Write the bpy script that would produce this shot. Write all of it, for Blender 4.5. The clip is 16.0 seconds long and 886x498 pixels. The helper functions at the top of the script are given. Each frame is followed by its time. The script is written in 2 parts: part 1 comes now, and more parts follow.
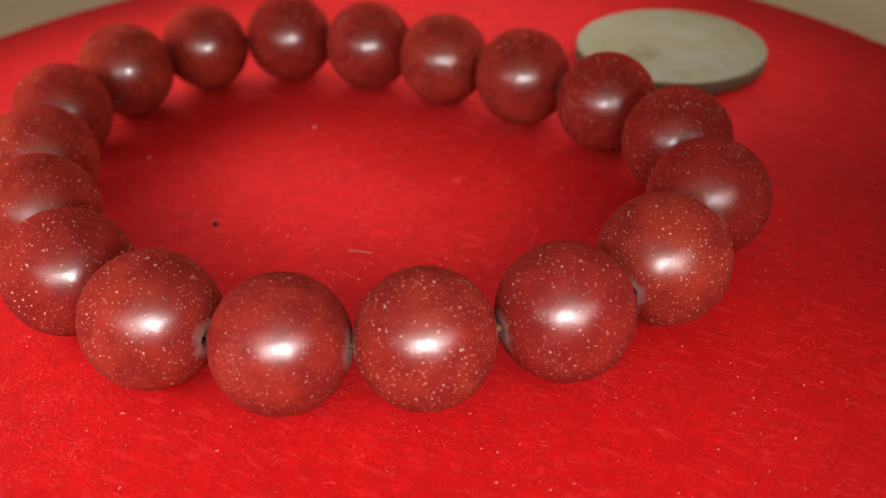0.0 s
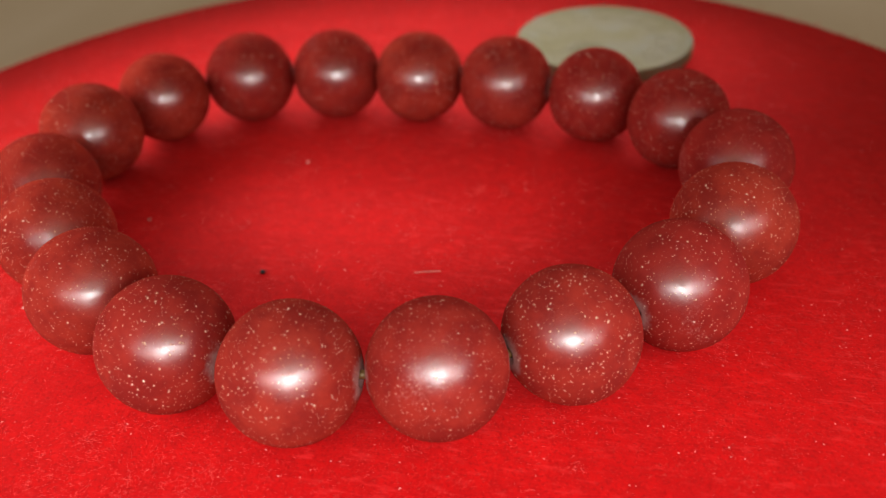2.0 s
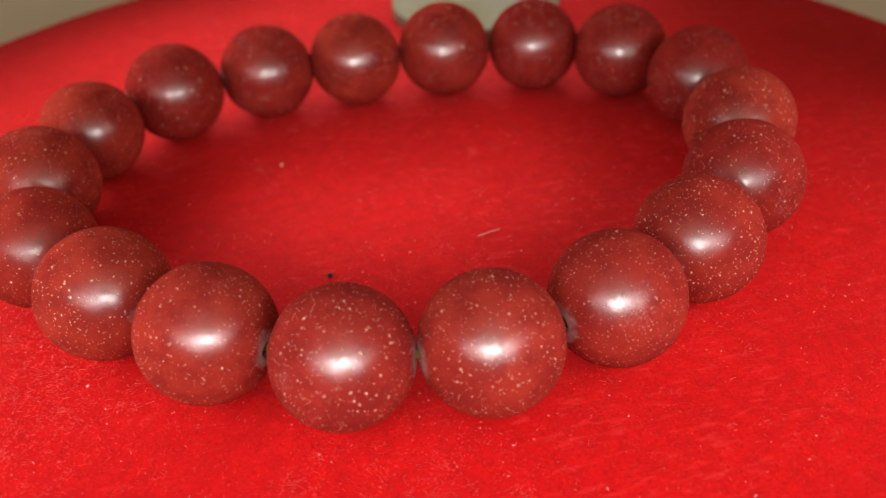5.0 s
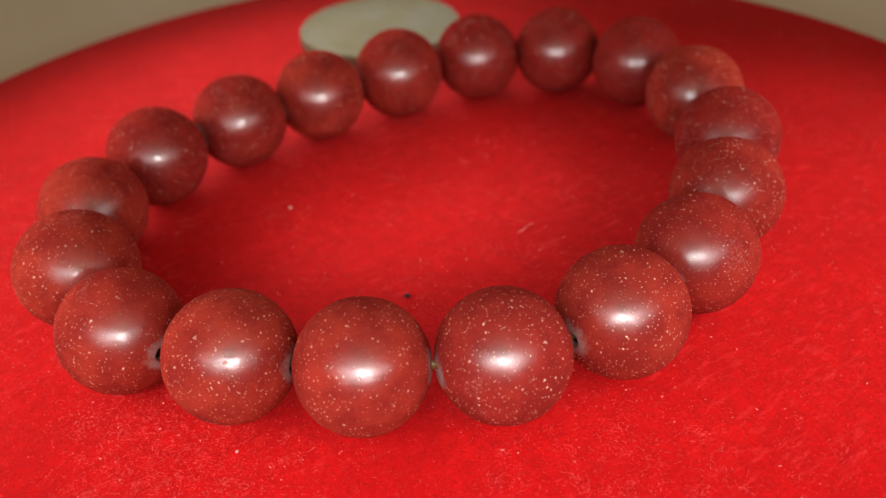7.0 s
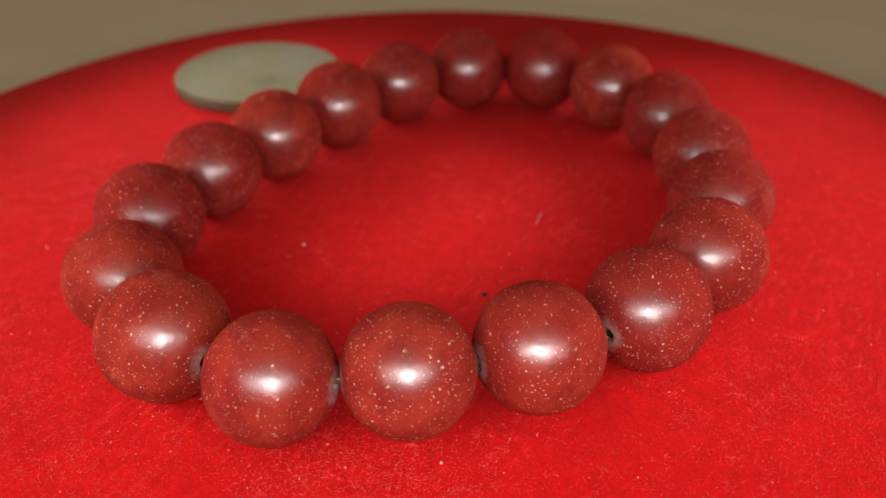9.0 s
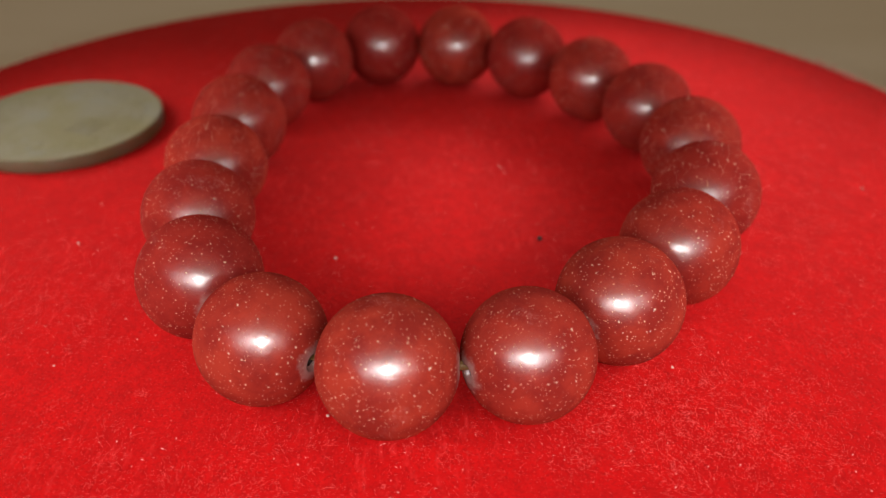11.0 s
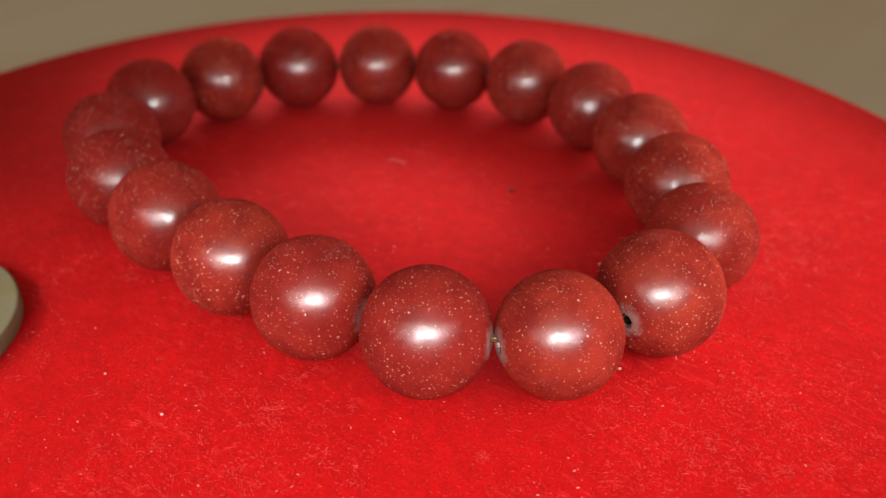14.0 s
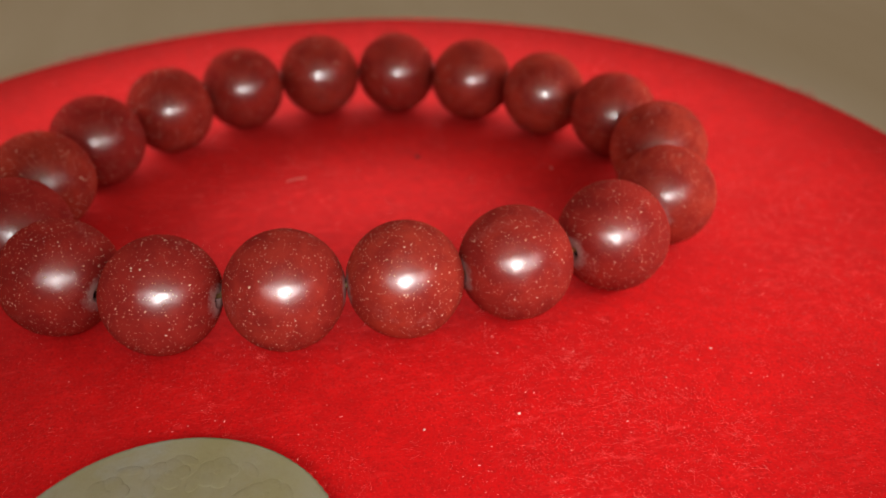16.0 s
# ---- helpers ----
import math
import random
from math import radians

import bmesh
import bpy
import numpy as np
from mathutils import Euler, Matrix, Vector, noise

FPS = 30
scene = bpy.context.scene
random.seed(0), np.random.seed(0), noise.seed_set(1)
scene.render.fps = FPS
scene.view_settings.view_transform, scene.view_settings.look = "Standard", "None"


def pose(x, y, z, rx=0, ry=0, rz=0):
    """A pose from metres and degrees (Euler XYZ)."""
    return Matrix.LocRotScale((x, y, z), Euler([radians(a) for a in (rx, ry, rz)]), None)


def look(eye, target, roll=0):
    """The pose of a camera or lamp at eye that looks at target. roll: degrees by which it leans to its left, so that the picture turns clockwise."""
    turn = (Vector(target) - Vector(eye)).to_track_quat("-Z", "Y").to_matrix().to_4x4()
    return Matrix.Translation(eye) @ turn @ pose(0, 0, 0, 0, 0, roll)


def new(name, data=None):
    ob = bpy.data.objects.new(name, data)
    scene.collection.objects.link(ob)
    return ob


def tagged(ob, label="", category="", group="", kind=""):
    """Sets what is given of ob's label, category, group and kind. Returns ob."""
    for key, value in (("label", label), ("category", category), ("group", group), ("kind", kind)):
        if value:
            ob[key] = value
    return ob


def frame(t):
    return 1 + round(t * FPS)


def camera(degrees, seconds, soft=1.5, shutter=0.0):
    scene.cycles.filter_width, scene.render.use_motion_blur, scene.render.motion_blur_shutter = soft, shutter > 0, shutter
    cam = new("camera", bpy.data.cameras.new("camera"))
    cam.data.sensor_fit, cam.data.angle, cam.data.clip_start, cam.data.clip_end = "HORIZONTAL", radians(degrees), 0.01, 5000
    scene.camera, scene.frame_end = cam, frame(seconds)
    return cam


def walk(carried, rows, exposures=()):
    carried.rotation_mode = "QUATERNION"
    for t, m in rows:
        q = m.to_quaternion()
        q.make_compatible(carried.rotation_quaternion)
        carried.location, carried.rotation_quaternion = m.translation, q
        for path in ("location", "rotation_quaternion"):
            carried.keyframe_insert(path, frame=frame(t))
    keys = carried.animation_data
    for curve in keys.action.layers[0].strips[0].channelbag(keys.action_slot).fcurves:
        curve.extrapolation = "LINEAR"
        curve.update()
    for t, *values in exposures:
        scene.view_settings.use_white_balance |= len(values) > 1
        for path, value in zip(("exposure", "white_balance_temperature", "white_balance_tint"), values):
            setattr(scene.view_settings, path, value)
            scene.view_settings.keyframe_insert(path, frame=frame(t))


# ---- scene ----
# A bracelet of eighteen dark red beads and a coin on a round red flocked board on a table.
# The camera goes round it in a low arc, a hand's width away.
cam = camera(54.95, 16.0, soft=1.2, shutter=0.15)
cam.data.dof.use_dof = True
cam.data.dof.focus_distance = 0.075
cam.data.dof.aperture_fstop = 25.0
# time, eye, target, roll
PATH = [
    (0.0, (0.05078, -0.06729, 0.05375), (0.01888, -0.01117, 0.00600), -2.22),
    (0.3, (0.04400, -0.07087, 0.05289), (0.01730, -0.01254, 0.00600), -1.92),
    (0.5, (0.04027, -0.07249, 0.05336), (0.01621, -0.01259, 0.00600), -2.33),
    (0.8, (0.03551, -0.07613, 0.05675), (0.01332, -0.00999, 0.00600), -2.37),
    (1.0, (0.03542, -0.07549, 0.05753), (0.01191, -0.00800, 0.00600), -2.75),
    (1.3, (0.02929, -0.07784, 0.05634), (0.00979, -0.01001, 0.00600), -3.22),
    (1.5, (0.02463, -0.07894, 0.05525), (0.00878, -0.01151, 0.00600), -3.52),
    (2.0, (0.02618, -0.07803, 0.05476), (0.01006, -0.01215, 0.00600), -3.15),
    (2.5, (0.02645, -0.07817, 0.05485), (0.01062, -0.01248, 0.00600), -3.03),
    (2.8, (0.02163, -0.07907, 0.05350), (0.00974, -0.01452, 0.00600), -3.08),
    (3.0, (0.01722, -0.07888, 0.05133), (0.00918, -0.01699, 0.00600), -2.90),
    (3.3, (0.01299, -0.07850, 0.05008), (0.00849, -0.01935, 0.00600), -2.56),
    (3.5, (0.01191, -0.07821, 0.05019), (0.00804, -0.01964, 0.00600), -2.62),
    (3.8, (0.01113, -0.07978, 0.05083), (0.00728, -0.02025, 0.00600), -2.54),
    (4.0, (0.01011, -0.08032, 0.05159), (0.00660, -0.01972, 0.00600), -2.41),
    (4.2, (-0.00030, -0.08107, 0.05248), (0.00323, -0.01937, 0.00600), -2.48),
    (4.7, (-0.00828, -0.08055, 0.05338), (0.00126, -0.01833, 0.00600), -2.78),
    (5.25, (-0.01720, -0.07930, 0.05437), (-0.00092, -0.01718, 0.00600), -3.11),
    (5.8, (-0.02619, -0.07730, 0.05536), (-0.00310, -0.01603, 0.00600), -3.45),
    (6.3, (-0.03437, -0.07483, 0.05626), (-0.00507, -0.01498, 0.00600), -3.75),
    (6.5, (-0.03687, -0.07346, 0.05671), (-0.00522, -0.01398, 0.00600), -3.78),
    (6.8, (-0.04050, -0.07295, 0.05703), (-0.00624, -0.01335, 0.00600), -3.77),
    (7.0, (-0.04141, -0.07369, 0.05712), (-0.00670, -0.01327, 0.00600), -3.84),
    (7.2, (-0.04406, -0.07356, 0.05653), (-0.00809, -0.01386, 0.00600), -3.57),
    (7.5, (-0.05039, -0.07035, 0.05617), (-0.00888, -0.01234, 0.00600), -3.25),
    (7.8, (-0.05741, -0.06676, 0.05612), (-0.00884, -0.01088, 0.00600), -2.15),
    (8.0, (-0.05901, -0.06717, 0.05617), (-0.00856, -0.01021, 0.00600), -1.44),
    (8.2, (-0.05950, -0.06767, 0.05579), (-0.00786, -0.00957, 0.00600), -1.00),
    (8.7, (-0.06961, -0.05690, 0.05524), (-0.01069, -0.00825, 0.00600), -0.70),
    (9.25, (-0.07883, -0.04411, 0.05464), (-0.01381, -0.00680, 0.00600), -0.38),
    (9.8, (-0.08595, -0.03067, 0.05402), (-0.01693, -0.00534, 0.00600), -0.05),
    (10.3, (-0.09057, -0.01822, 0.05346), (-0.01977, -0.00402, 0.00600), 0.25),
    (10.5, (-0.09079, -0.01707, 0.05372), (-0.01950, -0.00374, 0.00600), 0.35),
    (10.8, (-0.09295, -0.00096, 0.05327), (-0.02072, -0.00055, 0.00600), -0.05),
    (11.0, (-0.09316, 0.00299, 0.05348), (-0.02086, 0.00039, 0.00600), -0.11),
    (11.2, (-0.09303, 0.00355, 0.05327), (-0.02076, 0.00053, 0.00600), 0.21),
    (11.5, (-0.09181, 0.01444, 0.05376), (-0.01992, 0.00220, 0.00600), 0.54),
    (11.8, (-0.09121, 0.02066, 0.05377), (-0.02020, 0.00287, 0.00600), 0.54),
    (12.0, (-0.09105, 0.02030, 0.05408), (-0.01976, 0.00247, 0.00600), 0.47),
    (12.3, (-0.08952, 0.02782, 0.05402), (-0.01952, 0.00428, 0.00600), 0.37),
    (12.5, (-0.08653, 0.03674, 0.05425), (-0.01915, 0.00542, 0.00600), 0.19),
    (12.8, (-0.08571, 0.03774, 0.05357), (-0.01933, 0.00592, 0.00600), 0.31),
    (13.0, (-0.08243, 0.04419, 0.05329), (-0.01934, 0.00696, 0.00600), -0.01),
    (13.3, (-0.08064, 0.04713, 0.05384), (-0.01870, 0.00677, 0.00600), 0.09),
    (13.5, (-0.07780, 0.05128, 0.05410), (-0.01780, 0.00665, 0.00600), -0.09),
    (13.8, (-0.06776, 0.06613, 0.05366), (-0.01814, 0.01136, 0.00600), -0.31),
    (14.0, (-0.06403, 0.07013, 0.05390), (-0.01752, 0.01227, 0.00600), -0.36),
    (14.2, (-0.05828, 0.07546, 0.05357), (-0.01665, 0.01427, 0.00600), -0.37),
    (14.5, (-0.04375, 0.08576, 0.05355), (-0.01489, 0.01776, 0.00600), -0.22),
    (14.8, (-0.03831, 0.08824, 0.05357), (-0.01374, 0.01828, 0.00600), -0.25),
    (15.0, (-0.02793, 0.09263, 0.05396), (-0.01232, 0.01973, 0.00600), -0.37),
    (15.2, (-0.02151, 0.09425, 0.05408), (-0.01178, 0.02018, 0.00600), -0.39),
    (15.5, (-0.02124, 0.09419, 0.05466), (-0.01151, 0.01922, 0.00600), -0.60),
    (15.7, (-0.00700, 0.09687, 0.05477), (-0.00906, 0.02107, 0.00600), -0.54),
    (15.8, (0.00387, 0.09703, 0.05490), (-0.00699, 0.02195, 0.00600), -0.61),
    (15.9, (0.01058, 0.09721, 0.05489), (-0.00597, 0.02312, 0.00600), -0.47),
    (16.0, (0.01014, 0.09673, 0.05522), (-0.00640, 0.02226, 0.00600), -0.62),
]

walk(cam, [(t, look(eye, target, roll)) for t, eye, target, roll in PATH],
     exposures=((0.0, 0.0), (4.0, 0.0), (7.5, -0.08), (10.0, -0.22), (12.0, -0.2), (14.0, -0.06), (15.2, -0.12), (16.0, -0.05)))

# ---- world and light ----
MM = 0.001

world = bpy.data.worlds.new("dim_room")
scene.world = world
world.use_nodes = True
world.node_tree.nodes["Background"].inputs["Color"].default_value = (1.0, 0.74, 0.53, 1)
world.node_tree.nodes["Background"].inputs["Strength"].default_value = 0.25


# a fixed white spot, added in place of the one lamp carried beside the lens
def stand_in_lamp(bearing, watts, reach, height, aim, cone, radius):
    data = bpy.data.lights.new("stand_in_lamp", "SPOT")
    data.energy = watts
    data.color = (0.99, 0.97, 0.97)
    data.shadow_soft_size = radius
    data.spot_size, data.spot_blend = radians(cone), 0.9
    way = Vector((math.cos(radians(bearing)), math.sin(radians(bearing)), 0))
    new("stand_in_lamp", data).matrix_world = look(reach * way + Vector((0, 0, height)), aim * way)


# 25 added spots along the camera's way, their beams on the nearest beads
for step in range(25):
    stand_in_lamp(-12 - 12.2 * step, 0.050 if step < 22 else 0.043, 0.098, 0.045, 0.046, 60, 0.010)
# eight more added spots farther out brighten the far beads and the table
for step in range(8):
    stand_in_lamp(-40 - 34 * step, 0.14, 0.210, 0.080, -0.06, 50, 0.010)


# ---- materials ----
def material(name):
    m = bpy.data.materials.new(name)
    m.use_nodes = True
    nt = m.node_tree
    return m, nt, nt.nodes["Principled BSDF"]


def node(nt, kind, **values):
    n = nt.nodes.new(kind)
    for key, value in values.items():
        n.inputs[key.replace("_", " ")].default_value = value
    return n


def coords(nt, scale, kind="Object"):
    tc = nt.nodes.new("ShaderNodeTexCoord")
    mp = nt.nodes.new("ShaderNodeMapping")
    mp.inputs["Scale"].default_value = scale if isinstance(scale, tuple) else (scale,) * 3
    nt.links.new(tc.outputs[kind], mp.inputs["Vector"])
    return mp.outputs["Vector"]


def noise_at(nt, vector, scale, detail=4.0, rough=0.6):
    n = node(nt, "ShaderNodeTexNoise", Scale=scale, Detail=detail, Roughness=rough)
    nt.links.new(vector, n.inputs["Vector"])
    return n.outputs["Fac"]


def remap(nt, value, a, b, c=0.0, d=1.0):
    n = node(nt, "ShaderNodeMapRange", From_Min=a, From_Max=b, To_Min=c, To_Max=d)
    nt.links.new(value, n.inputs["Value"])
    return n.outputs["Result"]


def maths(nt, op, a, b=0.5):
    n = nt.nodes.new("ShaderNodeMath")
    n.operation = op
    for i, v in enumerate((a, b)):
        if isinstance(v, (int, float)):
            n.inputs[i].default_value = v
        else:
            nt.links.new(v, n.inputs[i])
    return n.outputs["Value"]


def mix(nt, fac, a, b):
    n = nt.nodes.new("ShaderNodeMix")
    n.data_type = "RGBA"
    for sock, v in ((n.inputs["Factor"], fac), (n.inputs["A"], a), (n.inputs["B"], b)):
        if isinstance(v, tuple):
            sock.default_value = (*v, 1)
        elif isinstance(v, (int, float)):
            sock.default_value = v
        else:
            nt.links.new(v, sock)
    return n.outputs["Result"]


def bump(nt, bsdf, height, strength, distance):
    n = node(nt, "ShaderNodeBump", Strength=strength, Distance=distance)
    nt.links.new(height, n.inputs["Height"])
    nt.links.new(n.outputs["Normal"], bsdf.inputs["Normal"])
    return n


def velvet_material():
    m, nt, b = material("red_flock")
    v = coords(nt, 1000.0)
    clouds = remap(nt, noise_at(nt, v, 0.09, 3), 0.35, 0.68)
    grain = noise_at(nt, v, 3.2, 3, 0.7)
    nap = noise_at(nt, v, 0.7, 4, 0.65)
    col = mix(nt, clouds, (0.60, 0.0035, 0.0040), (0.52, 0.0025, 0.0035))
    col = mix(nt, remap(nt, nap, 0.40, 0.66, 0, 0.5), col, (0.38, 0.003, 0.004))
    col = mix(nt, remap(nt, grain, 0.50, 0.32, 0, 0.75), col, (0.32, 0.002, 0.003))
    tips = noise_at(nt, v, 5.5, 2, 0.6)
    col = mix(nt, remap(nt, tips, 0.62, 0.74, 0, 0.45), col, (0.82, 0.050, 0.048))
    # brushed streaks
    brushed = noise_at(nt, coords(nt, (420.0, 1500.0, 800.0)), 1.0, 4, 0.65)
    zones = remap(nt, noise_at(nt, v, 0.06, 3), 0.40, 0.62)
    col = mix(nt, maths(nt, "MULTIPLY", remap(nt, brushed, 0.54, 0.72, 0, 0.55), zones), col, (0.78, 0.032, 0.032))
    # curled fibres lying in the nap
    patches = remap(nt, noise_at(nt, v, 0.14, 3), 0.42, 0.64, 0.1, 1.0)
    fuzz = 0.0
    for scale, offset in ((0.9, 3.0), (1.3, 40.0), (1.9, 77.0)):
        ridge = nt.nodes.new("ShaderNodeVectorMath")
        ridge.operation = "ADD"
        ridge.inputs[1].default_value = (offset, offset * 1.7, 0.0)
        nt.links.new(v, ridge.inputs[0])
        q = ridge.outputs["Vector"]
        line = remap(nt, maths(nt, "ABSOLUTE", maths(nt, "SUBTRACT", noise_at(nt, q, scale, 1.5, 0.5), 0.5)), 0.013, 0.003)
        piece = remap(nt, noise_at(nt, q, scale * 1.3, 2), 0.55, 0.66)
        fuzz = maths(nt, "MAXIMUM", maths(nt, "MULTIPLY", line, piece), fuzz)
    col = mix(nt, maths(nt, "MULTIPLY", maths(nt, "MULTIPLY", fuzz, patches), 0.35), col, (0.85, 0.15, 0.12))
    nt.links.new(col, b.inputs["Base Color"])
    b.inputs["Roughness"].default_value = 0.92
    b.inputs["Specular IOR Level"].default_value = 0.12
    b.inputs["Sheen Weight"].default_value = 0.06
    b.inputs["Sheen Roughness"].default_value = 0.5
    b.inputs["Sheen Tint"].default_value = (1.0, 0.25, 0.2, 1)
    bump(nt, b, maths(nt, "ADD", grain, nap), 0.55, 0.12 * MM)
    return m


def bead_material():
    m, nt, b = material("dark_red_stone")
    v = coords(nt, 1000.0)
    info = nt.nodes.new("ShaderNodeObjectInfo")
    shift = nt.nodes.new("ShaderNodeVectorMath")
    shift.operation = "ADD"
    nt.links.new(v, shift.inputs[0])
    off = nt.nodes.new("ShaderNodeCombineXYZ")
    for i, k in enumerate((37.0, 91.0, 53.0)):
        nt.links.new(maths(nt, "MULTIPLY", info.outputs["Random"], k), off.inputs[i])
    nt.links.new(off.outputs["Vector"], shift.inputs[1])
    p = shift.outputs["Vector"]
    tone = mix(nt, info.outputs["Random"], (0.28, 0.022, 0.017), (0.36, 0.039, 0.022))
    clouds = remap(nt, noise_at(nt, p, 0.32, 4, 0.65), 0.38, 0.62)
    col = mix(nt, maths(nt, "MULTIPLY", clouds, 0.7), tone, (0.185, 0.014, 0.013))
    fine = noise_at(nt, p, 2.6, 3, 0.7)
    col = mix(nt, remap(nt, fine, 0.52, 0.75, 0, 0.25), col, (0.36, 0.030, 0.018))
    # pale mineral flecks, their sparkle partly painted in as pale colour
    def flecks(scale, least, most, share):
        vor = node(nt, "ShaderNodeTexVoronoi", Scale=scale)
        warp = nt.nodes.new("ShaderNodeVectorMath")
        warp.operation = "ADD"
        nt.links.new(p, warp.inputs[0])
        n = node(nt, "ShaderNodeTexNoise", Scale=3.0, Detail=2.0)
        nt.links.new(p, n.inputs["Vector"])
        soft = nt.nodes.new("ShaderNodeVectorMath")
        soft.operation = "SCALE"
        soft.inputs["Scale"].default_value = 0.35
        nt.links.new(n.outputs["Color"], soft.inputs[0])
        nt.links.new(soft.outputs["Vector"], warp.inputs[1])
        nt.links.new(warp.outputs["Vector"], vor.inputs["Vector"])
        sep = nt.nodes.new("ShaderNodeSeparateColor")
        nt.links.new(vor.outputs["Color"], sep.inputs["Color"])
        g = maths(nt, "POWER", sep.outputs["Green"], 2.5)
        size = remap(nt, g, 0, 1, least, most)
        inner = maths(nt, "MULTIPLY", size, 0.15)
        edge = nt.nodes.new("ShaderNodeMapRange")
        nt.links.new(vor.outputs["Distance"], edge.inputs["Value"])
        nt.links.new(size, edge.inputs["From Min"])
        nt.links.new(inner, edge.inputs["From Max"])
        f = maths(nt, "MULTIPLY", edge.outputs["Result"], maths(nt, "GREATER_THAN", sep.outputs["Red"], 1.0 - share))
        return maths(nt, "MULTIPLY", f, remap(nt, sep.outputs["Blue"], 0, 1, 0.35, 1.0))

    thick = remap(nt, noise_at(nt, p, 0.28, 2), 0.35, 0.62, 0.6, 1.0)
    fleck = maths(nt, "MAXIMUM", flecks(1.9, 0.10, 0.27, 0.85), flecks(3.6, 0.15, 0.30, 0.80))
    fleck = maths(nt, "MULTIPLY", maths(nt, "MULTIPLY", fleck, thick), remap(nt, maths(nt, "FRACT", maths(nt, "MULTIPLY", info.outputs["Random"], 7.0)), 0, 1, 0.40, 1.05))
    col = mix(nt, maths(nt, "MINIMUM", maths(nt, "MULTIPLY", fleck, 2.0), 1.0), col, (1.0, 0.70, 0.48))
    # chalky wear round the drilled ends
    sx = nt.nodes.new("ShaderNodeSeparateXYZ")
    nt.links.new(v, sx.inputs["Vector"])
    rad = maths(nt, "SQRT", maths(nt, "ADD", maths(nt, "POWER", sx.outputs["Y"], 2.0), maths(nt, "POWER", sx.outputs["Z"], 2.0)))
    worn = remap(nt, maths(nt, "ADD", rad, maths(nt, "MULTIPLY", noise_at(nt, p, 1.1, 4, 0.7), 2.2)), 3.0, 2.15)
    # bore darkened: the shade inside the hole is put into the colour
    inside = maths(nt, "LESS_THAN", rad, 0.56)
    col = mix(nt, maths(nt, "MULTIPLY", worn, 0.65), col, (0.38, 0.25, 0.23))
    col = mix(nt, inside, col, (0.05, 0.025, 0.02))
    # rubbed scuffs
    scuff = maths(nt, "MULTIPLY", remap(nt, noise_at(nt, p, 0.22, 2), 0.62, 0.70), remap(nt, noise_at(nt, p, 4.0, 3, 0.8), 0.50, 0.66))
    col = mix(nt, maths(nt, "MULTIPLY", scuff, 0.28), col, (0.50, 0.26, 0.23))
    nt.links.new(col, b.inputs["Base Color"])
    rough = maths(nt, "ADD", remap(nt, noise_at(nt, p, 0.5, 3), 0.35, 0.65, 0.29, 0.37), maths(nt, "MULTIPLY", worn, 0.35))
    nt.links.new(rough, b.inputs["Roughness"])
    # relief: raised flecks, fine grain, rough bloom in patches
    bloom = maths(nt, "MULTIPLY", remap(nt, noise_at(nt, p, 0.20, 3), 0.50, 0.66), noise_at(nt, p, 9.0, 2, 0.7))
    h = maths(nt, "ADD", maths(nt, "MULTIPLY", fine, 0.30), maths(nt, "MULTIPLY", bloom, 0.5))
    h = maths(nt, "ADD", h, maths(nt, "MULTIPLY", noise_at(nt, p, 5.0, 2, 0.6), 0.22))
    grain = node(nt, "ShaderNodeBump", Strength=1.0, Distance=0.035 * MM)
    nt.links.new(h, grain.inputs["Height"])
    coat = node(nt, "ShaderNodeBump", Strength=1.0, Distance=0.14 * MM)
    nt.links.new(fleck, coat.inputs["Height"])
    nt.links.new(grain.outputs["Normal"], coat.inputs["Normal"])
    nt.links.new(coat.outputs["Normal"], b.inputs["Normal"])
    nt.links.new(coat.outputs["Normal"], b.inputs["Coat Normal"])
    # highlight painted into the gloss: strong only where the bead faces the camera
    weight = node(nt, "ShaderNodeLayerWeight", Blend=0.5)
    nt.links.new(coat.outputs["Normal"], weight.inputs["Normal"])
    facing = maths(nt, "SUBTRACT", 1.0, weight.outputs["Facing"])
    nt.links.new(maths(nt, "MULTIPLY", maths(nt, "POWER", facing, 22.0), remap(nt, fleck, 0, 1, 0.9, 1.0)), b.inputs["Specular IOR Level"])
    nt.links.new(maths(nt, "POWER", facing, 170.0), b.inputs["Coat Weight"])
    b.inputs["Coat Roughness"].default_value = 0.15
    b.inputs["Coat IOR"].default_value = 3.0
    b.inputs["IOR"].default_value = 1.85
    return m


def coin_material():
    m, nt, b = material("worn_nickel")
    v = coords(nt, 1000.0)
    a = remap(nt, noise_at(nt, v, 0.16, 4, 0.6), 0.35, 0.68)
    c = remap(nt, noise_at(nt, v, 0.5, 5, 0.7), 0.48, 0.75)
    col = mix(nt, a, (0.215, 0.19, 0.095), (0.24, 0.22, 0.15))
    col = mix(nt, maths(nt, "MULTIPLY", c, 0.6), col, (0.20, 0.165, 0.080))
    blue = remap(nt, noise_at(nt, v, 0.24, 3, 0.6), 0.56, 0.70, 0, 0.5)
    col = mix(nt, blue, col, (0.235, 0.235, 0.195))
    nt.links.new(col, b.inputs["Base Color"])
    b.inputs["Metallic"].default_value = 0.15
    b.inputs["Specular IOR Level"].default_value = 0.2
    nt.links.new(remap(nt, noise_at(nt, v, 1.3, 4), 0.3, 0.7, 0.66, 0.82), b.inputs["Roughness"])
    bump(nt, b, noise_at(nt, v, 0.9, 5, 0.65), 0.7, 0.14 * MM)
    return m


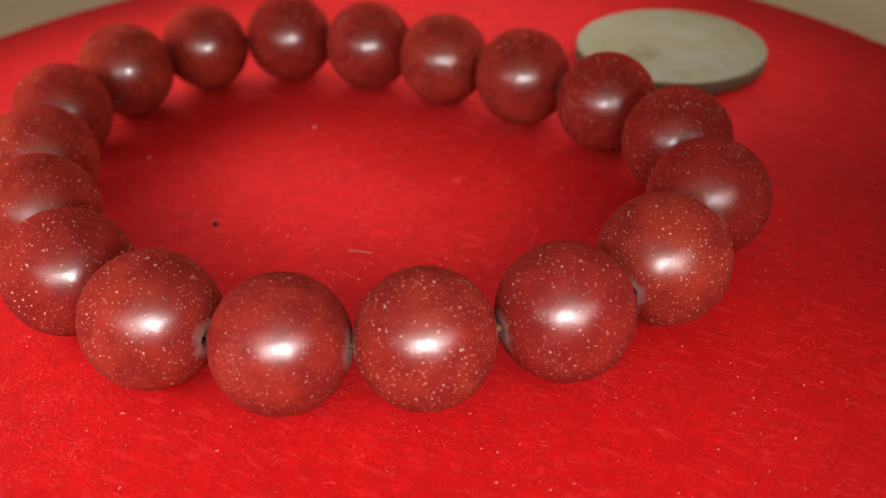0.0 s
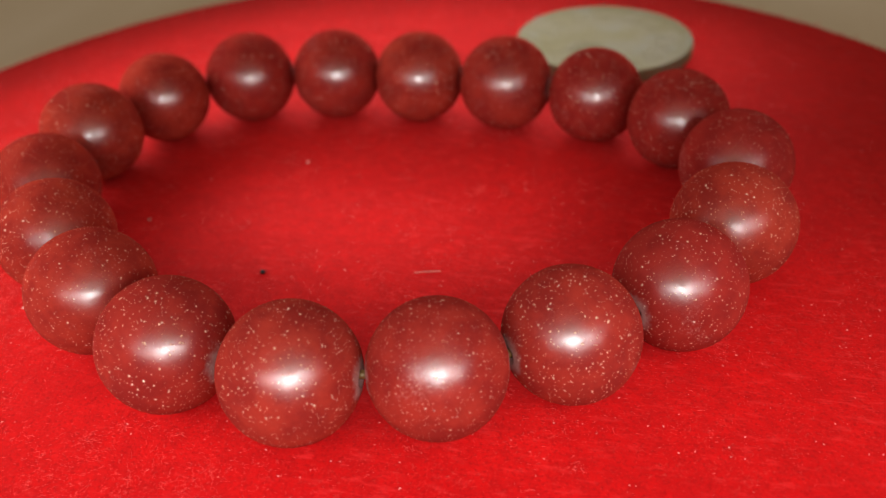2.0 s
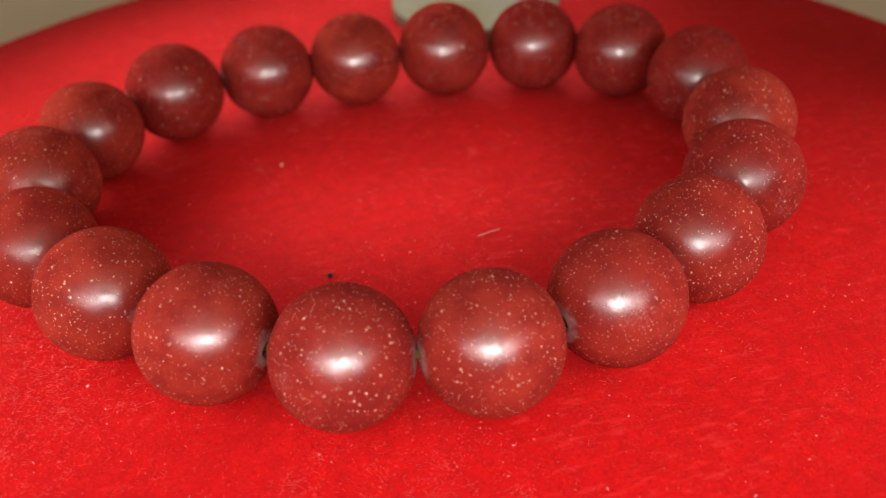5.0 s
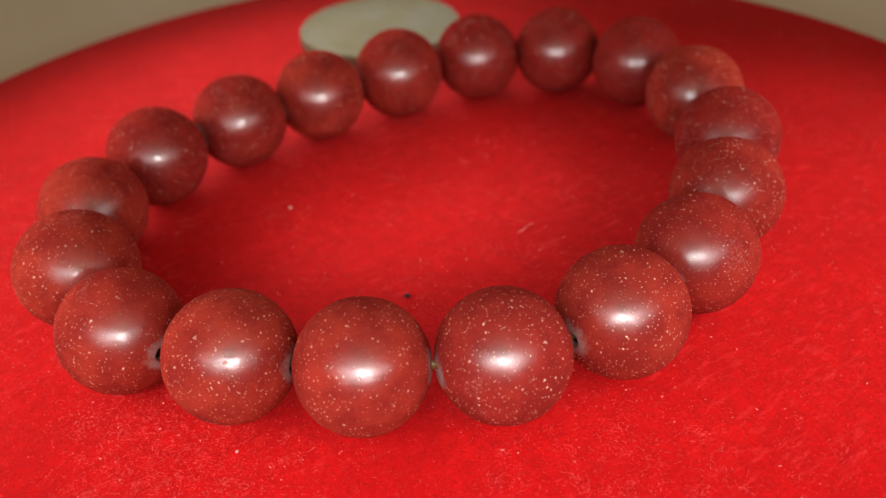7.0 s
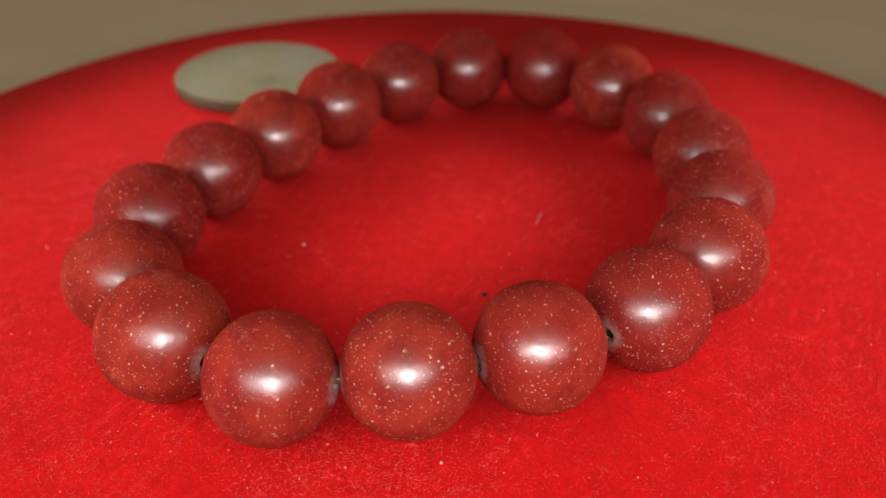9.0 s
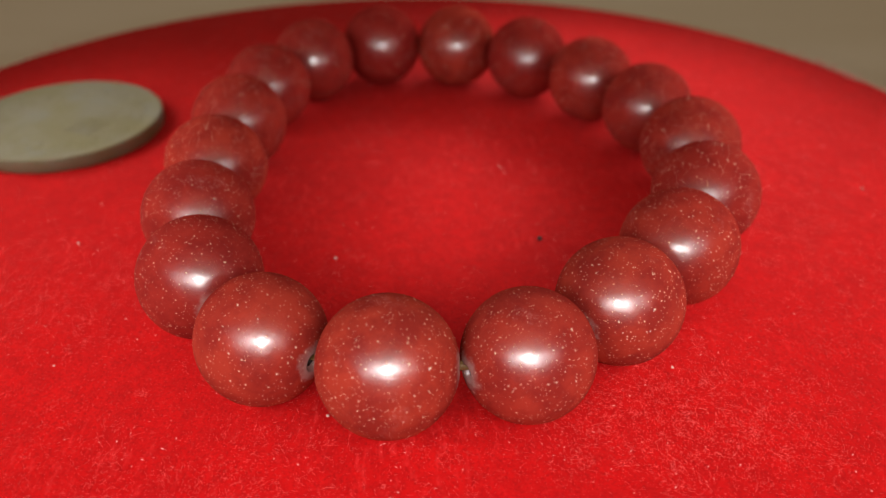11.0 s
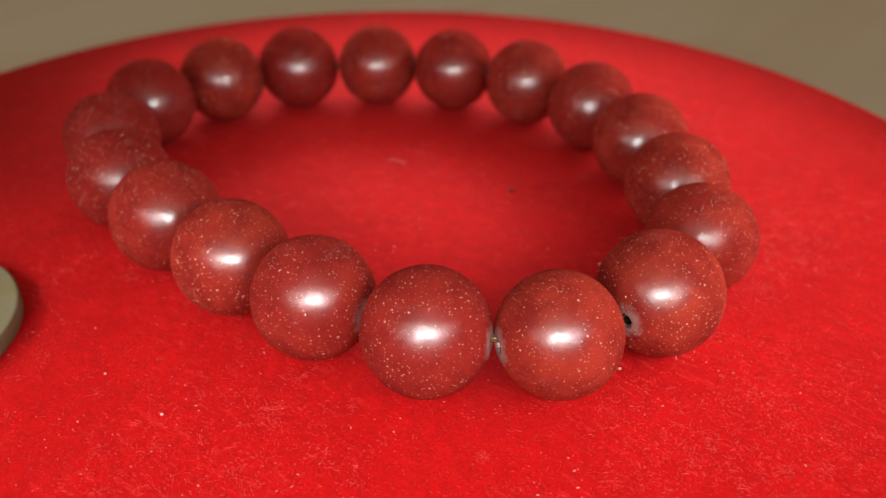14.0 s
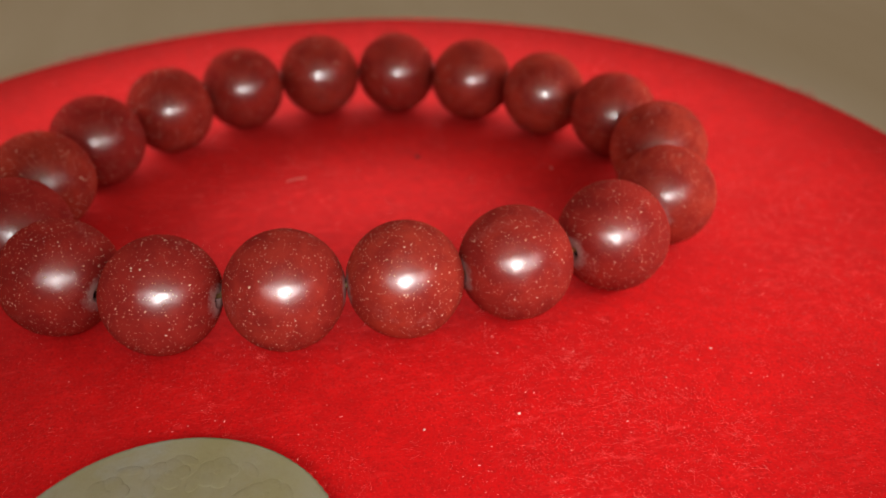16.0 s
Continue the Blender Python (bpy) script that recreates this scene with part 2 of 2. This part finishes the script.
def table_material():
    m, nt, b = material("pale_wood")
    v = coords(nt, (35.0, 4.0, 20.0))
    g = noise_at(nt, v, 1.0, 6, 0.65)
    w = noise_at(nt, coords(nt, 9.0), 1.0, 3)
    col = mix(nt, remap(nt, g, 0.35, 0.68), (0.85, 0.80, 0.62), (0.77, 0.71, 0.52))
    col = mix(nt, remap(nt, w, 0.4, 0.7, 0, 0.4), col, (0.88, 0.84, 0.68))
    nt.links.new(col, b.inputs["Base Color"])
    nt.links.new(remap(nt, g, 0.3, 0.7, 0.42, 0.58), b.inputs["Roughness"])
    bump(nt, b, g, 0.15, 0.3 * MM)
    return m


def plain(name, colour, rough, grain=600.0, **more):
    m, nt, b = material(name)
    n = noise_at(nt, coords(nt, grain), 1.0, 4)
    dark = tuple(k * 0.75 for k in colour)
    nt.links.new(mix(nt, remap(nt, n, 0.35, 0.65), colour, dark), b.inputs["Base Color"])
    b.inputs["Roughness"].default_value = rough
    for key, value in more.items():
        b.inputs[key.replace("_", " ")].default_value = value
    return m


VELVET = velvet_material()
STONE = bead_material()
NICKEL = coin_material()
TABLE = table_material()
CARD = plain("grey_card", (0.42, 0.34, 0.26), 0.9)
CORD = plain("elastic", (0.42, 0.24, 0.08), 0.25, Transmission_Weight=0.4)
LINT = plain("pale_lint", (1.0, 0.15, 0.13), 0.8)
FRAY = plain("frayed_card", (0.95, 0.50, 0.42), 0.8)
WHITE = plain("white_crumb", (0.80, 0.52, 0.42), 0.7, 3000.0)
DARK = plain("dark_crumb", (0.015, 0.010, 0.010), 0.8, 3000.0)


# ---- building helpers ----
def mesh_ob(name, bm, mat, smooth=True):
    me = bpy.data.meshes.new(name)
    bm.to_mesh(me)
    bm.free()
    me.materials.append(mat)
    if smooth:
        me.polygons.foreach_set("use_smooth", [True] * len(me.polygons))
    return new(name, me)


def part(name, bm, mat, parent, label="", smooth=True):
    ob = mesh_ob(name, bm, mat, smooth)
    ob.parent = parent
    if label:
        tagged(ob, label)
    return ob


def thing(name, place, label, category, group="", kind=""):
    ob = new(name)
    ob.empty_display_size = 0.005
    ob.location = place
    return tagged(ob, label, category, group, kind)


def lathe(profile, n, axis="Z", closed=False, wobble=None):
    """Turns a profile of (radius, height) about an axis; closed joins its last ring to the first."""
    bm = bmesh.new()
    rings = []
    for i, (r, h) in enumerate(profile):
        ring = []
        for k in range(n):
            a = 2 * math.pi * k / n
            rr = r * (wobble(a, i) if wobble else 1.0)
            c, s = rr * math.cos(a), rr * math.sin(a)
            ring.append(bm.verts.new((h, c, s) if axis == "X" else (c, s, h)))
        rings.append(ring)
    pairs = list(zip(rings, rings[1:])) + ([(rings[-1], rings[0])] if closed else [])
    for lo, hi in pairs:
        for k in range(n):
            bm.faces.new((lo[k], lo[(k + 1) % n], hi[(k + 1) % n], hi[k]))
    if not closed:
        bm.faces.new(list(reversed(rings[0])))
        bm.faces.new(rings[-1])
    bmesh.ops.recalc_face_normals(bm, faces=bm.faces)
    return bm


def tube(points, radius, n=8, closed=False):
    bm = bmesh.new()
    pts = [Vector(p) for p in points]
    rings = []
    for i, p in enumerate(pts):
        a = pts[i - 1] if i or closed else p
        b = pts[(i + 1) % len(pts)] if i + 1 < len(pts) or closed else p
        d = (b - a).normalized()
        side = d.cross(Vector((0, 0, 1)))
        side = side.normalized() if side.length > 1e-6 else Vector((1, 0, 0))
        up = side.cross(d)
        r = radius(i / max(1, len(pts) - 1)) if callable(radius) else radius
        rings.append([bm.verts.new(p + r * (math.cos(2 * math.pi * k / n) * side + math.sin(2 * math.pi * k / n) * up)) for k in range(n)])
    pairs = list(zip(rings, rings[1:])) + ([(rings[-1], rings[0])] if closed else [])
    for lo, hi in pairs:
        for k in range(n):
            bm.faces.new((lo[k], lo[(k + 1) % n], hi[(k + 1) % n], hi[k]))
    if not closed:
        bm.faces.new(list(reversed(rings[0])))
        bm.faces.new(rings[-1])
    bmesh.ops.recalc_face_normals(bm, faces=bm.faces)
    return bm


# ---- the table ----
BOARD_THICK = 9.0 * MM


def build_table():
    bm = bmesh.new()
    bmesh.ops.create_cube(bm, size=1.0, matrix=Matrix.Translation((0.05, 0.1, -BOARD_THICK - 0.0141)) @ Matrix.Diagonal((1.5, 1.1, 0.028, 1)))
    bmesh.ops.bevel(bm, geom=list(bm.edges), offset=0.004, segments=3, affect="EDGES")
    ob = mesh_ob("table_top", bm, TABLE, smooth=False)
    tagged(ob, "pale beige wooden table top with faint grain", "table", kind="structure")


build_table()

# ---- the red board ----
CENTRE = Vector((1.7 * MM, 4.7 * MM, 0))
RADIUS = 82.3 * MM


def edge_wobble(a, i):
    return 1.0 + 0.0022 * noise.noise(Vector((math.cos(a) * 3, math.sin(a) * 3, 1.0))) + 0.0012 * noise.noise(Vector((math.cos(a) * 30, math.sin(a) * 30, 2.0)))


def build_board():
    board = thing("display_board", CENTRE + Vector((0, 0, -BOARD_THICK)), "round board covered in bright red flock, frayed along its edge", "display board")
    t, r = BOARD_THICK, RADIUS
    core = [(r - 1.2 * MM, 0), (r - 0.5 * MM, 0.3 * MM), (r - 0.4 * MM, t - 1.0 * MM)]
    part("core", lathe(core, 180), CARD, board, "greyish card core")
    skin = [(r - 0.35 * MM, t - 1.0 * MM), (r, t - 0.75 * MM), (r + 0.05 * MM, t - 0.35 * MM), (r - 0.25 * MM, t - 0.06 * MM), (r - 0.8 * MM, t)]
    part("flock_cover", lathe(skin, 240, wobble=edge_wobble), VELVET, board, "bright red flocked cover")
    return board


BOARD = build_board()

# ---- the bracelet ----
BEADS = [(13.05, -28.58, 6.00), (23.46, -22.74, 6.03), (32.49, -14.55, 6.06), (37.79, -3.92, 6.15), (38.79, 8.02, 6.12), (32.75, 18.25, 6.05),
         (22.49, 23.87, 6.00), (10.57, 25.99, 6.12), (-1.43, 26.82, 6.02), (-13.16, 26.54, 6.02), (-24.96, 23.99, 6.07), (-34.44, 16.78, 5.90),
         (-38.72, 5.71, 6.15), (-37.48, -6.30, 5.90), (-30.31, -15.66, 6.02), (-21.38, -23.61, 6.05), (-10.74, -29.48, 6.03), (1.21, -31.14, 6.10)]


def bead_mesh(r, seed):
    """A drilled round bead, slightly short along its hole, with chipped countersunk ends."""
    half, hole, mouth = r * 0.994, 0.52, 0.95
    outer = []
    a0 = math.asin(mouth / r)
    steps = 30
    for i in range(steps + 1):
        a = a0 + (math.pi - 2 * a0) * i / steps
        outer.append((r * math.sin(a), half * math.cos(a)))
    end = outer[0][1]
    profile = [(hole, end - 0.55), (hole + 0.18, end - 0.18), (mouth - 0.15, end + 0.02)] + outer
    profile += [(mouth - 0.15, -end - 0.02), (hole + 0.18, -end + 0.18), (hole, -end + 0.55)]

    def rough(a, i):
        h = profile[i][1]
        n = noise.noise(Vector((math.cos(a) * 1.2, math.sin(a) * 1.2, h * 0.25 + seed * 7.3)))
        chip = noise.noise(Vector((math.cos(a) * 2.6, math.sin(a) * 2.6, seed * 3.1 + (5 if h > 0 else 0))))
        near = i < 5 or i > len(profile) - 6
        return 1.0 + 0.006 * n + (0.12 * chip if near else 0.0)

    bm = lathe([(p * MM, h * MM) for p, h in profile], 48, axis="X", closed=True, wobble=rough)
    return bm


def build_bracelet():
    bracelet = thing("bracelet", (0, 0, 0), "bracelet of eighteen dark red speckled stone beads on elastic cord", "bracelet")
    n = len(BEADS)
    pts = [Vector(b) * MM for b in BEADS]
    rng = random.Random(4)
    for i, (x, y, r) in enumerate(BEADS):
        d = pts[(i + 1) % n] - pts[i - 1]
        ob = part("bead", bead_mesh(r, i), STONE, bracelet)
        ob.matrix_basis = Matrix.Translation(pts[i]) @ pose(0, 0, 0, 0, 0, math.degrees(math.atan2(d.y, d.x)) + rng.uniform(-4, 4)) @ pose(0, 0, 0, rng.uniform(0, 360), 0, 0)
    line = []
    for i in range(n):
        for k in range(6):
            t = k / 6
            p0, p1, p2, p3 = pts[i - 1], pts[i], pts[(i + 1) % n], pts[(i + 2) % n]
            line.append(0.5 * ((2 * p1) + (p2 - p0) * t + (2 * p0 - 5 * p1 + 4 * p2 - p3) * t * t + (3 * p1 - p0 - 3 * p2 + p3) * t ** 3))
    part("elastic_cord", tube(line, 0.42 * MM, 8, closed=True), CORD, bracelet, "amber elastic cord")
    return bracelet


build_bracelet()

# ---- the coin ----
COIN_AT = Vector((22.2, 53.7, 0)) * MM
COIN_R, COIN_T = 13.8 * MM, 1.95 * MM


def build_coin():
    coin = thing("coin", COIN_AT, "worn yellowish nickel coin with milled edge lying on the red board", "coin")
    n = 300
    r, t = COIN_R, COIN_T

    def milled(a, i):
        k = round(a * n / (2 * math.pi))
        return 1.0 - (0.011 if k % 3 == 0 and i in (2, 3) else 0.0)

    rim = [(r - 0.9 * MM, 0.0), (r - 0.15 * MM, 0.02 * MM), (r, 0.2 * MM), (r, t - 0.2 * MM), (r - 0.14 * MM, t - 0.03 * MM), (r - 0.28 * MM, t),
           (r - 0.50 * MM, t - 0.01 * MM), (r - 0.8 * MM, t - 0.12 * MM), (r - 6 * MM, t - 0.15 * MM)]
    part("body", lathe(rim, n, wobble=milled), NICKEL, coin)
    face = t - 0.15 * MM
    rng = random.Random(9)

    def dome(bm, x, y, sx, sy, h, turn):
        m = Matrix.Translation((x, y, face)) @ Matrix.Rotation(turn, 4, "Z") @ Matrix.Diagonal((sx, sy, h, 1))
        bmesh.ops.create_uvsphere(bm, u_segments=14, v_segments=8, radius=1.0, matrix=m)

    for k in range(14):
        a = 2 * math.pi * (k + 0.45) / 14 + rng.uniform(-0.05, 0.05)
        ra = (10.1 + rng.uniform(-0.4, 0.4)) * MM
        cx, cy = ra * math.cos(a), ra * math.sin(a)
        bm = bmesh.new()
        turn = rng.uniform(0, 6.28)
        for j in range(5):
            b = turn + j * 2 * math.pi / 5
            dome(bm, cx + 0.82 * MM * math.cos(b), cy + 0.82 * MM * math.sin(b), 1.0 * MM, 0.92 * MM, 0.075 * MM, b)
        dome(bm, cx, cy, 0.45 * MM, 0.45 * MM, 0.085 * MM, 0)
        part("blossom", bm, NICKEL, coin, "raised five-petalled blossom")
        bm = bmesh.new()
        for j in (-1, 1):
            b = a + math.pi / 14 + j * 0.06
            rb = (10.0 + 1.2 * j) * MM
            dome(bm, rb * math.cos(b), rb * math.sin(b), 1.2 * MM, 0.55 * MM, 0.065 * MM, b + 0.7 * j + 0.5)
        part("leaf", bm, NICKEL, coin, "raised pair of leaves")

    # the raised character, 5 mm high
    text = bpy.data.curves.new("character", "FONT")
    text.body, text.size, text.extrude, text.align_x, text.align_y = "\u5713", 5.7 * MM, 0.05 * MM, "CENTER", "CENTER"
    text.bevel_depth = 0.02 * MM
    tmp = new("character", text)
    me = bpy.data.meshes.new_from_object(tmp.evaluated_get(bpy.context.evaluated_depsgraph_get()))
    bpy.data.objects.remove(tmp)
    me.name = "character"
    me.materials.clear()
    me.materials.append(NICKEL)
    mark = new("character", me)
    mark.parent = coin
    mark.matrix_basis = Matrix.Translation((-3.1 * MM, -4.1 * MM, face + 0.01 * MM)) @ Matrix.Rotation(math.radians(-111.5), 4, "Z") @ Matrix.Diagonal((0.88, 1.0, 1.0, 1))
    tagged(mark, "raised character for the unit of money")
    return coin


build_coin()


# ---- lint and crumbs on the flock ----
def crumb(place, size, mat, label, category):
    bm = bmesh.new()
    bmesh.ops.create_icosphere(bm, subdivisions=2, radius=size * MM)
    s = place[0] * 17.0 + place[1] * 5.0
    for v in bm.verts:
        v.co *= 1.0 + 0.45 * noise.noise(v.co / (size * MM) * 1.3 + Vector((s, s, s)))
        v.co.z *= 0.75
    ob = mesh_ob("crumb", bm, mat)
    ob.location = (place[0] * MM, place[1] * MM, size * 0.6 * MM)
    tagged(ob, label, category, "crumbs on the board")


crumb((-10.2, -11.2), 0.30, DARK, "tiny black crumb on the red flock", "crumb")
for x, y, s in ((-13.3, 12.2, 0.36), (-38.2, 11.2, 0.30), (-9.0, 42.1, 0.30), (-0.1, 42.1, 0.24), (-30.5, 37.6, 0.26), (0.2, -54.1, 0.3), (-33.0, -20.8, 0.28), (-27.7, -3.4, 0.3)):
    crumb((x, y), 0.5 * s, WHITE, "tiny pale crumb on the red flock", "crumb")


def hair(a, b, lift, bend, radius, label):
    a, b = Vector(a) * MM, Vector(b) * MM
    side = (b - a).cross(Vector((0, 0, 1))).normalized()
    pts = [a.lerp(b, t) + side * bend * MM * math.sin(math.pi * t) + Vector((0, 0, 0.06 * MM + lift * MM * math.sin(math.pi * t))) for t in [k / 12 for k in range(13)]]
    ob = mesh_ob("loose_fibre", tube(pts, radius * MM, 6), WHITE)
    tagged(ob, label, "fibre", "loose fibres on the board")


hair((6.0, -8.8, 0), (8.6, -8.1, 0), 0.12, 0.06, 0.032, "short pale fibre lying on the red flock")


def build_lint():
    """Short pale fibres of the flock, in clumps."""
    rng = random.Random(21)
    verts, faces = [], []
    worn = [(-39.0, -16.4, 5.0), (-42.9, -26.9, 6.0), (-20.0, 45.0, 9.0), (-52.0, 8.0, 8.0), (-12.0, -44.0, 8.0), (-50.0, 25.0, 8.0)]
    fibres = []
    while len(fibres) < 42000:
        if rng.random() < 0.28:
            cx, cy, sp = rng.choice(worn)
            x, y = rng.gauss(cx, sp), rng.gauss(cy, sp)
        else:
            a, q = rng.uniform(0, 2 * math.pi), 79.0 * math.sqrt(rng.random())
            x, y = 1.7 + q * math.cos(a), 4.7 + q * math.sin(a)
            if noise.noise(Vector((x * 0.10, y * 0.10, 3.0))) < rng.uniform(-0.35, 0.55):
                continue
        spread, lead = rng.uniform(0.2, 1.8), rng.gauss(0.15, 0.8)
        for _ in range(int(rng.expovariate(1 / 9.0)) + 1):
            fx, fy = rng.gauss(x, spread), rng.gauss(y, spread)
            if math.hypot(fx - 1.7, fy - 4.7) < 80:
                fibres.append((fx, fy, lead + rng.gauss(0, 0.55)))
    for x, y, a in fibres:
        ln = rng.uniform(0.08, 0.38) * (2.6 if rng.random() < 0.05 else 1.0)
        w = rng.uniform(0.003, 0.007) * (2.2 if rng.random() < 0.06 else 1.0)
        curl, lift = rng.gauss(0, 0.3), rng.uniform(0.01, 0.12)
        px, py, base = x, y, len(verts)
        for k in range(4):
            dx, dy = math.cos(a), math.sin(a)
            z = 0.02 + lift * math.sin(math.pi * k / 3)
            for ox, oz in ((-w, 0), (w, 0), (0, 1.6 * w)):
                verts.append(((px - dy * ox) * MM, (py + dx * ox) * MM, (z + oz) * MM))
            px, py, a = px + dx * ln / 3, py + dy * ln / 3, a + curl / 2
        for k in range(3):
            for j in range(3):
                p, q = base + 3 * k + j, base + 3 * k + (j + 1) % 3
                faces.append((p, q, q + 3, p + 3))
    me = bpy.data.meshes.new("flock_fibres")
    me.from_pydata(verts, [], faces)
    me.materials.append(LINT)
    tagged(new("flock_fibres", me), "fine pale fibres standing out of the red flock", "lint", kind="stuff")


build_lint()


def build_specks():
    """Small irregular pale specks of lint caught in the flock, thicker in some places."""
    rng = random.Random(33)
    verts, faces = [], []
    count = 0
    while count < 2600:
        a, q = rng.uniform(0, 2 * math.pi), 80.0 * math.sqrt(rng.random())
        x, y = 1.7 + q * math.cos(a), 4.7 + q * math.sin(a)
        if noise.noise(Vector((x * 0.13, y * 0.13, 8.0))) < rng.uniform(-0.3, 0.6):
            continue
        size = min(0.07, 0.025 + rng.expovariate(1 / 0.018))
        long, turn, base = rng.uniform(1.0, 2.8), rng.uniform(0, math.pi), len(verts)
        c, s = math.cos(turn), math.sin(turn)
        for ox, oy, oz in ((1, 0, 0.3), (-1, 0, 0.3), (0, 1, 0.3), (0, -1, 0.3), (0, 0, 0.9), (0, 0, 0)):
            ox, oy = ox * size * long * rng.uniform(0.6, 1.2), oy * size * rng.uniform(0.6, 1.2)
            verts.append(((x + ox * c - oy * s) * MM, (y + ox * s + oy * c) * MM, (0.01 + oz * size) * MM))
        for i, j, k in ((0, 2, 4), (2, 1, 4), (1, 3, 4), (3, 0, 4), (2, 0, 5), (1, 2, 5), (3, 1, 5), (0, 3, 5)):
            faces.append((base + i, base + j, base + k))
        count += 1
    me = bpy.data.meshes.new("lint_specks")
    me.from_pydata(verts, [], faces)
    me.materials.append(FRAY)
    tagged(new("lint_specks", me), "tiny pale pink lint specks caught in the red flock", "lint", kind="stuff")


build_specks()


def build_fray(bearing, spread, count):
    """Frayed pale threads at a worn place of the board's edge."""
    rng = random.Random(round(bearing))
    bm_all = bmesh.new()
    for _ in range(count):
        a = math.radians(rng.gauss(bearing, spread))
        r = RADIUS - rng.uniform(-0.3, 1.2) * MM
        p = CENTRE + Vector((r * math.cos(a), r * math.sin(a), 0.05 * MM))
        d = rng.uniform(0, 6.28)
        q = p + Vector((math.cos(d), math.sin(d), 0.25)) * rng.uniform(0.5, 1.6) * MM
        m = p.lerp(q, 0.5) + Vector((0, 0, 0.3 * MM))
        t = tube([p, m, q], 0.05 * MM, 4)
        me = bpy.data.meshes.new("tmp")
        t.to_mesh(me)
        t.free()
        bm_all.from_mesh(me)
        bpy.data.meshes.remove(me)
    fray = part("frayed_edge", bm_all, FRAY, BOARD, "frayed pale threads")
    fray.matrix_parent_inverse = Matrix.Translation(-BOARD.location)


for bearing, spread, count in ((-63.5, 3.2, 70), (-74.0, 2.0, 14), (-153.0, 1.6, 16), (-163.5, 1.8, 20), (50.0, 4.0, 18)):
    build_fray(bearing, spread, count)
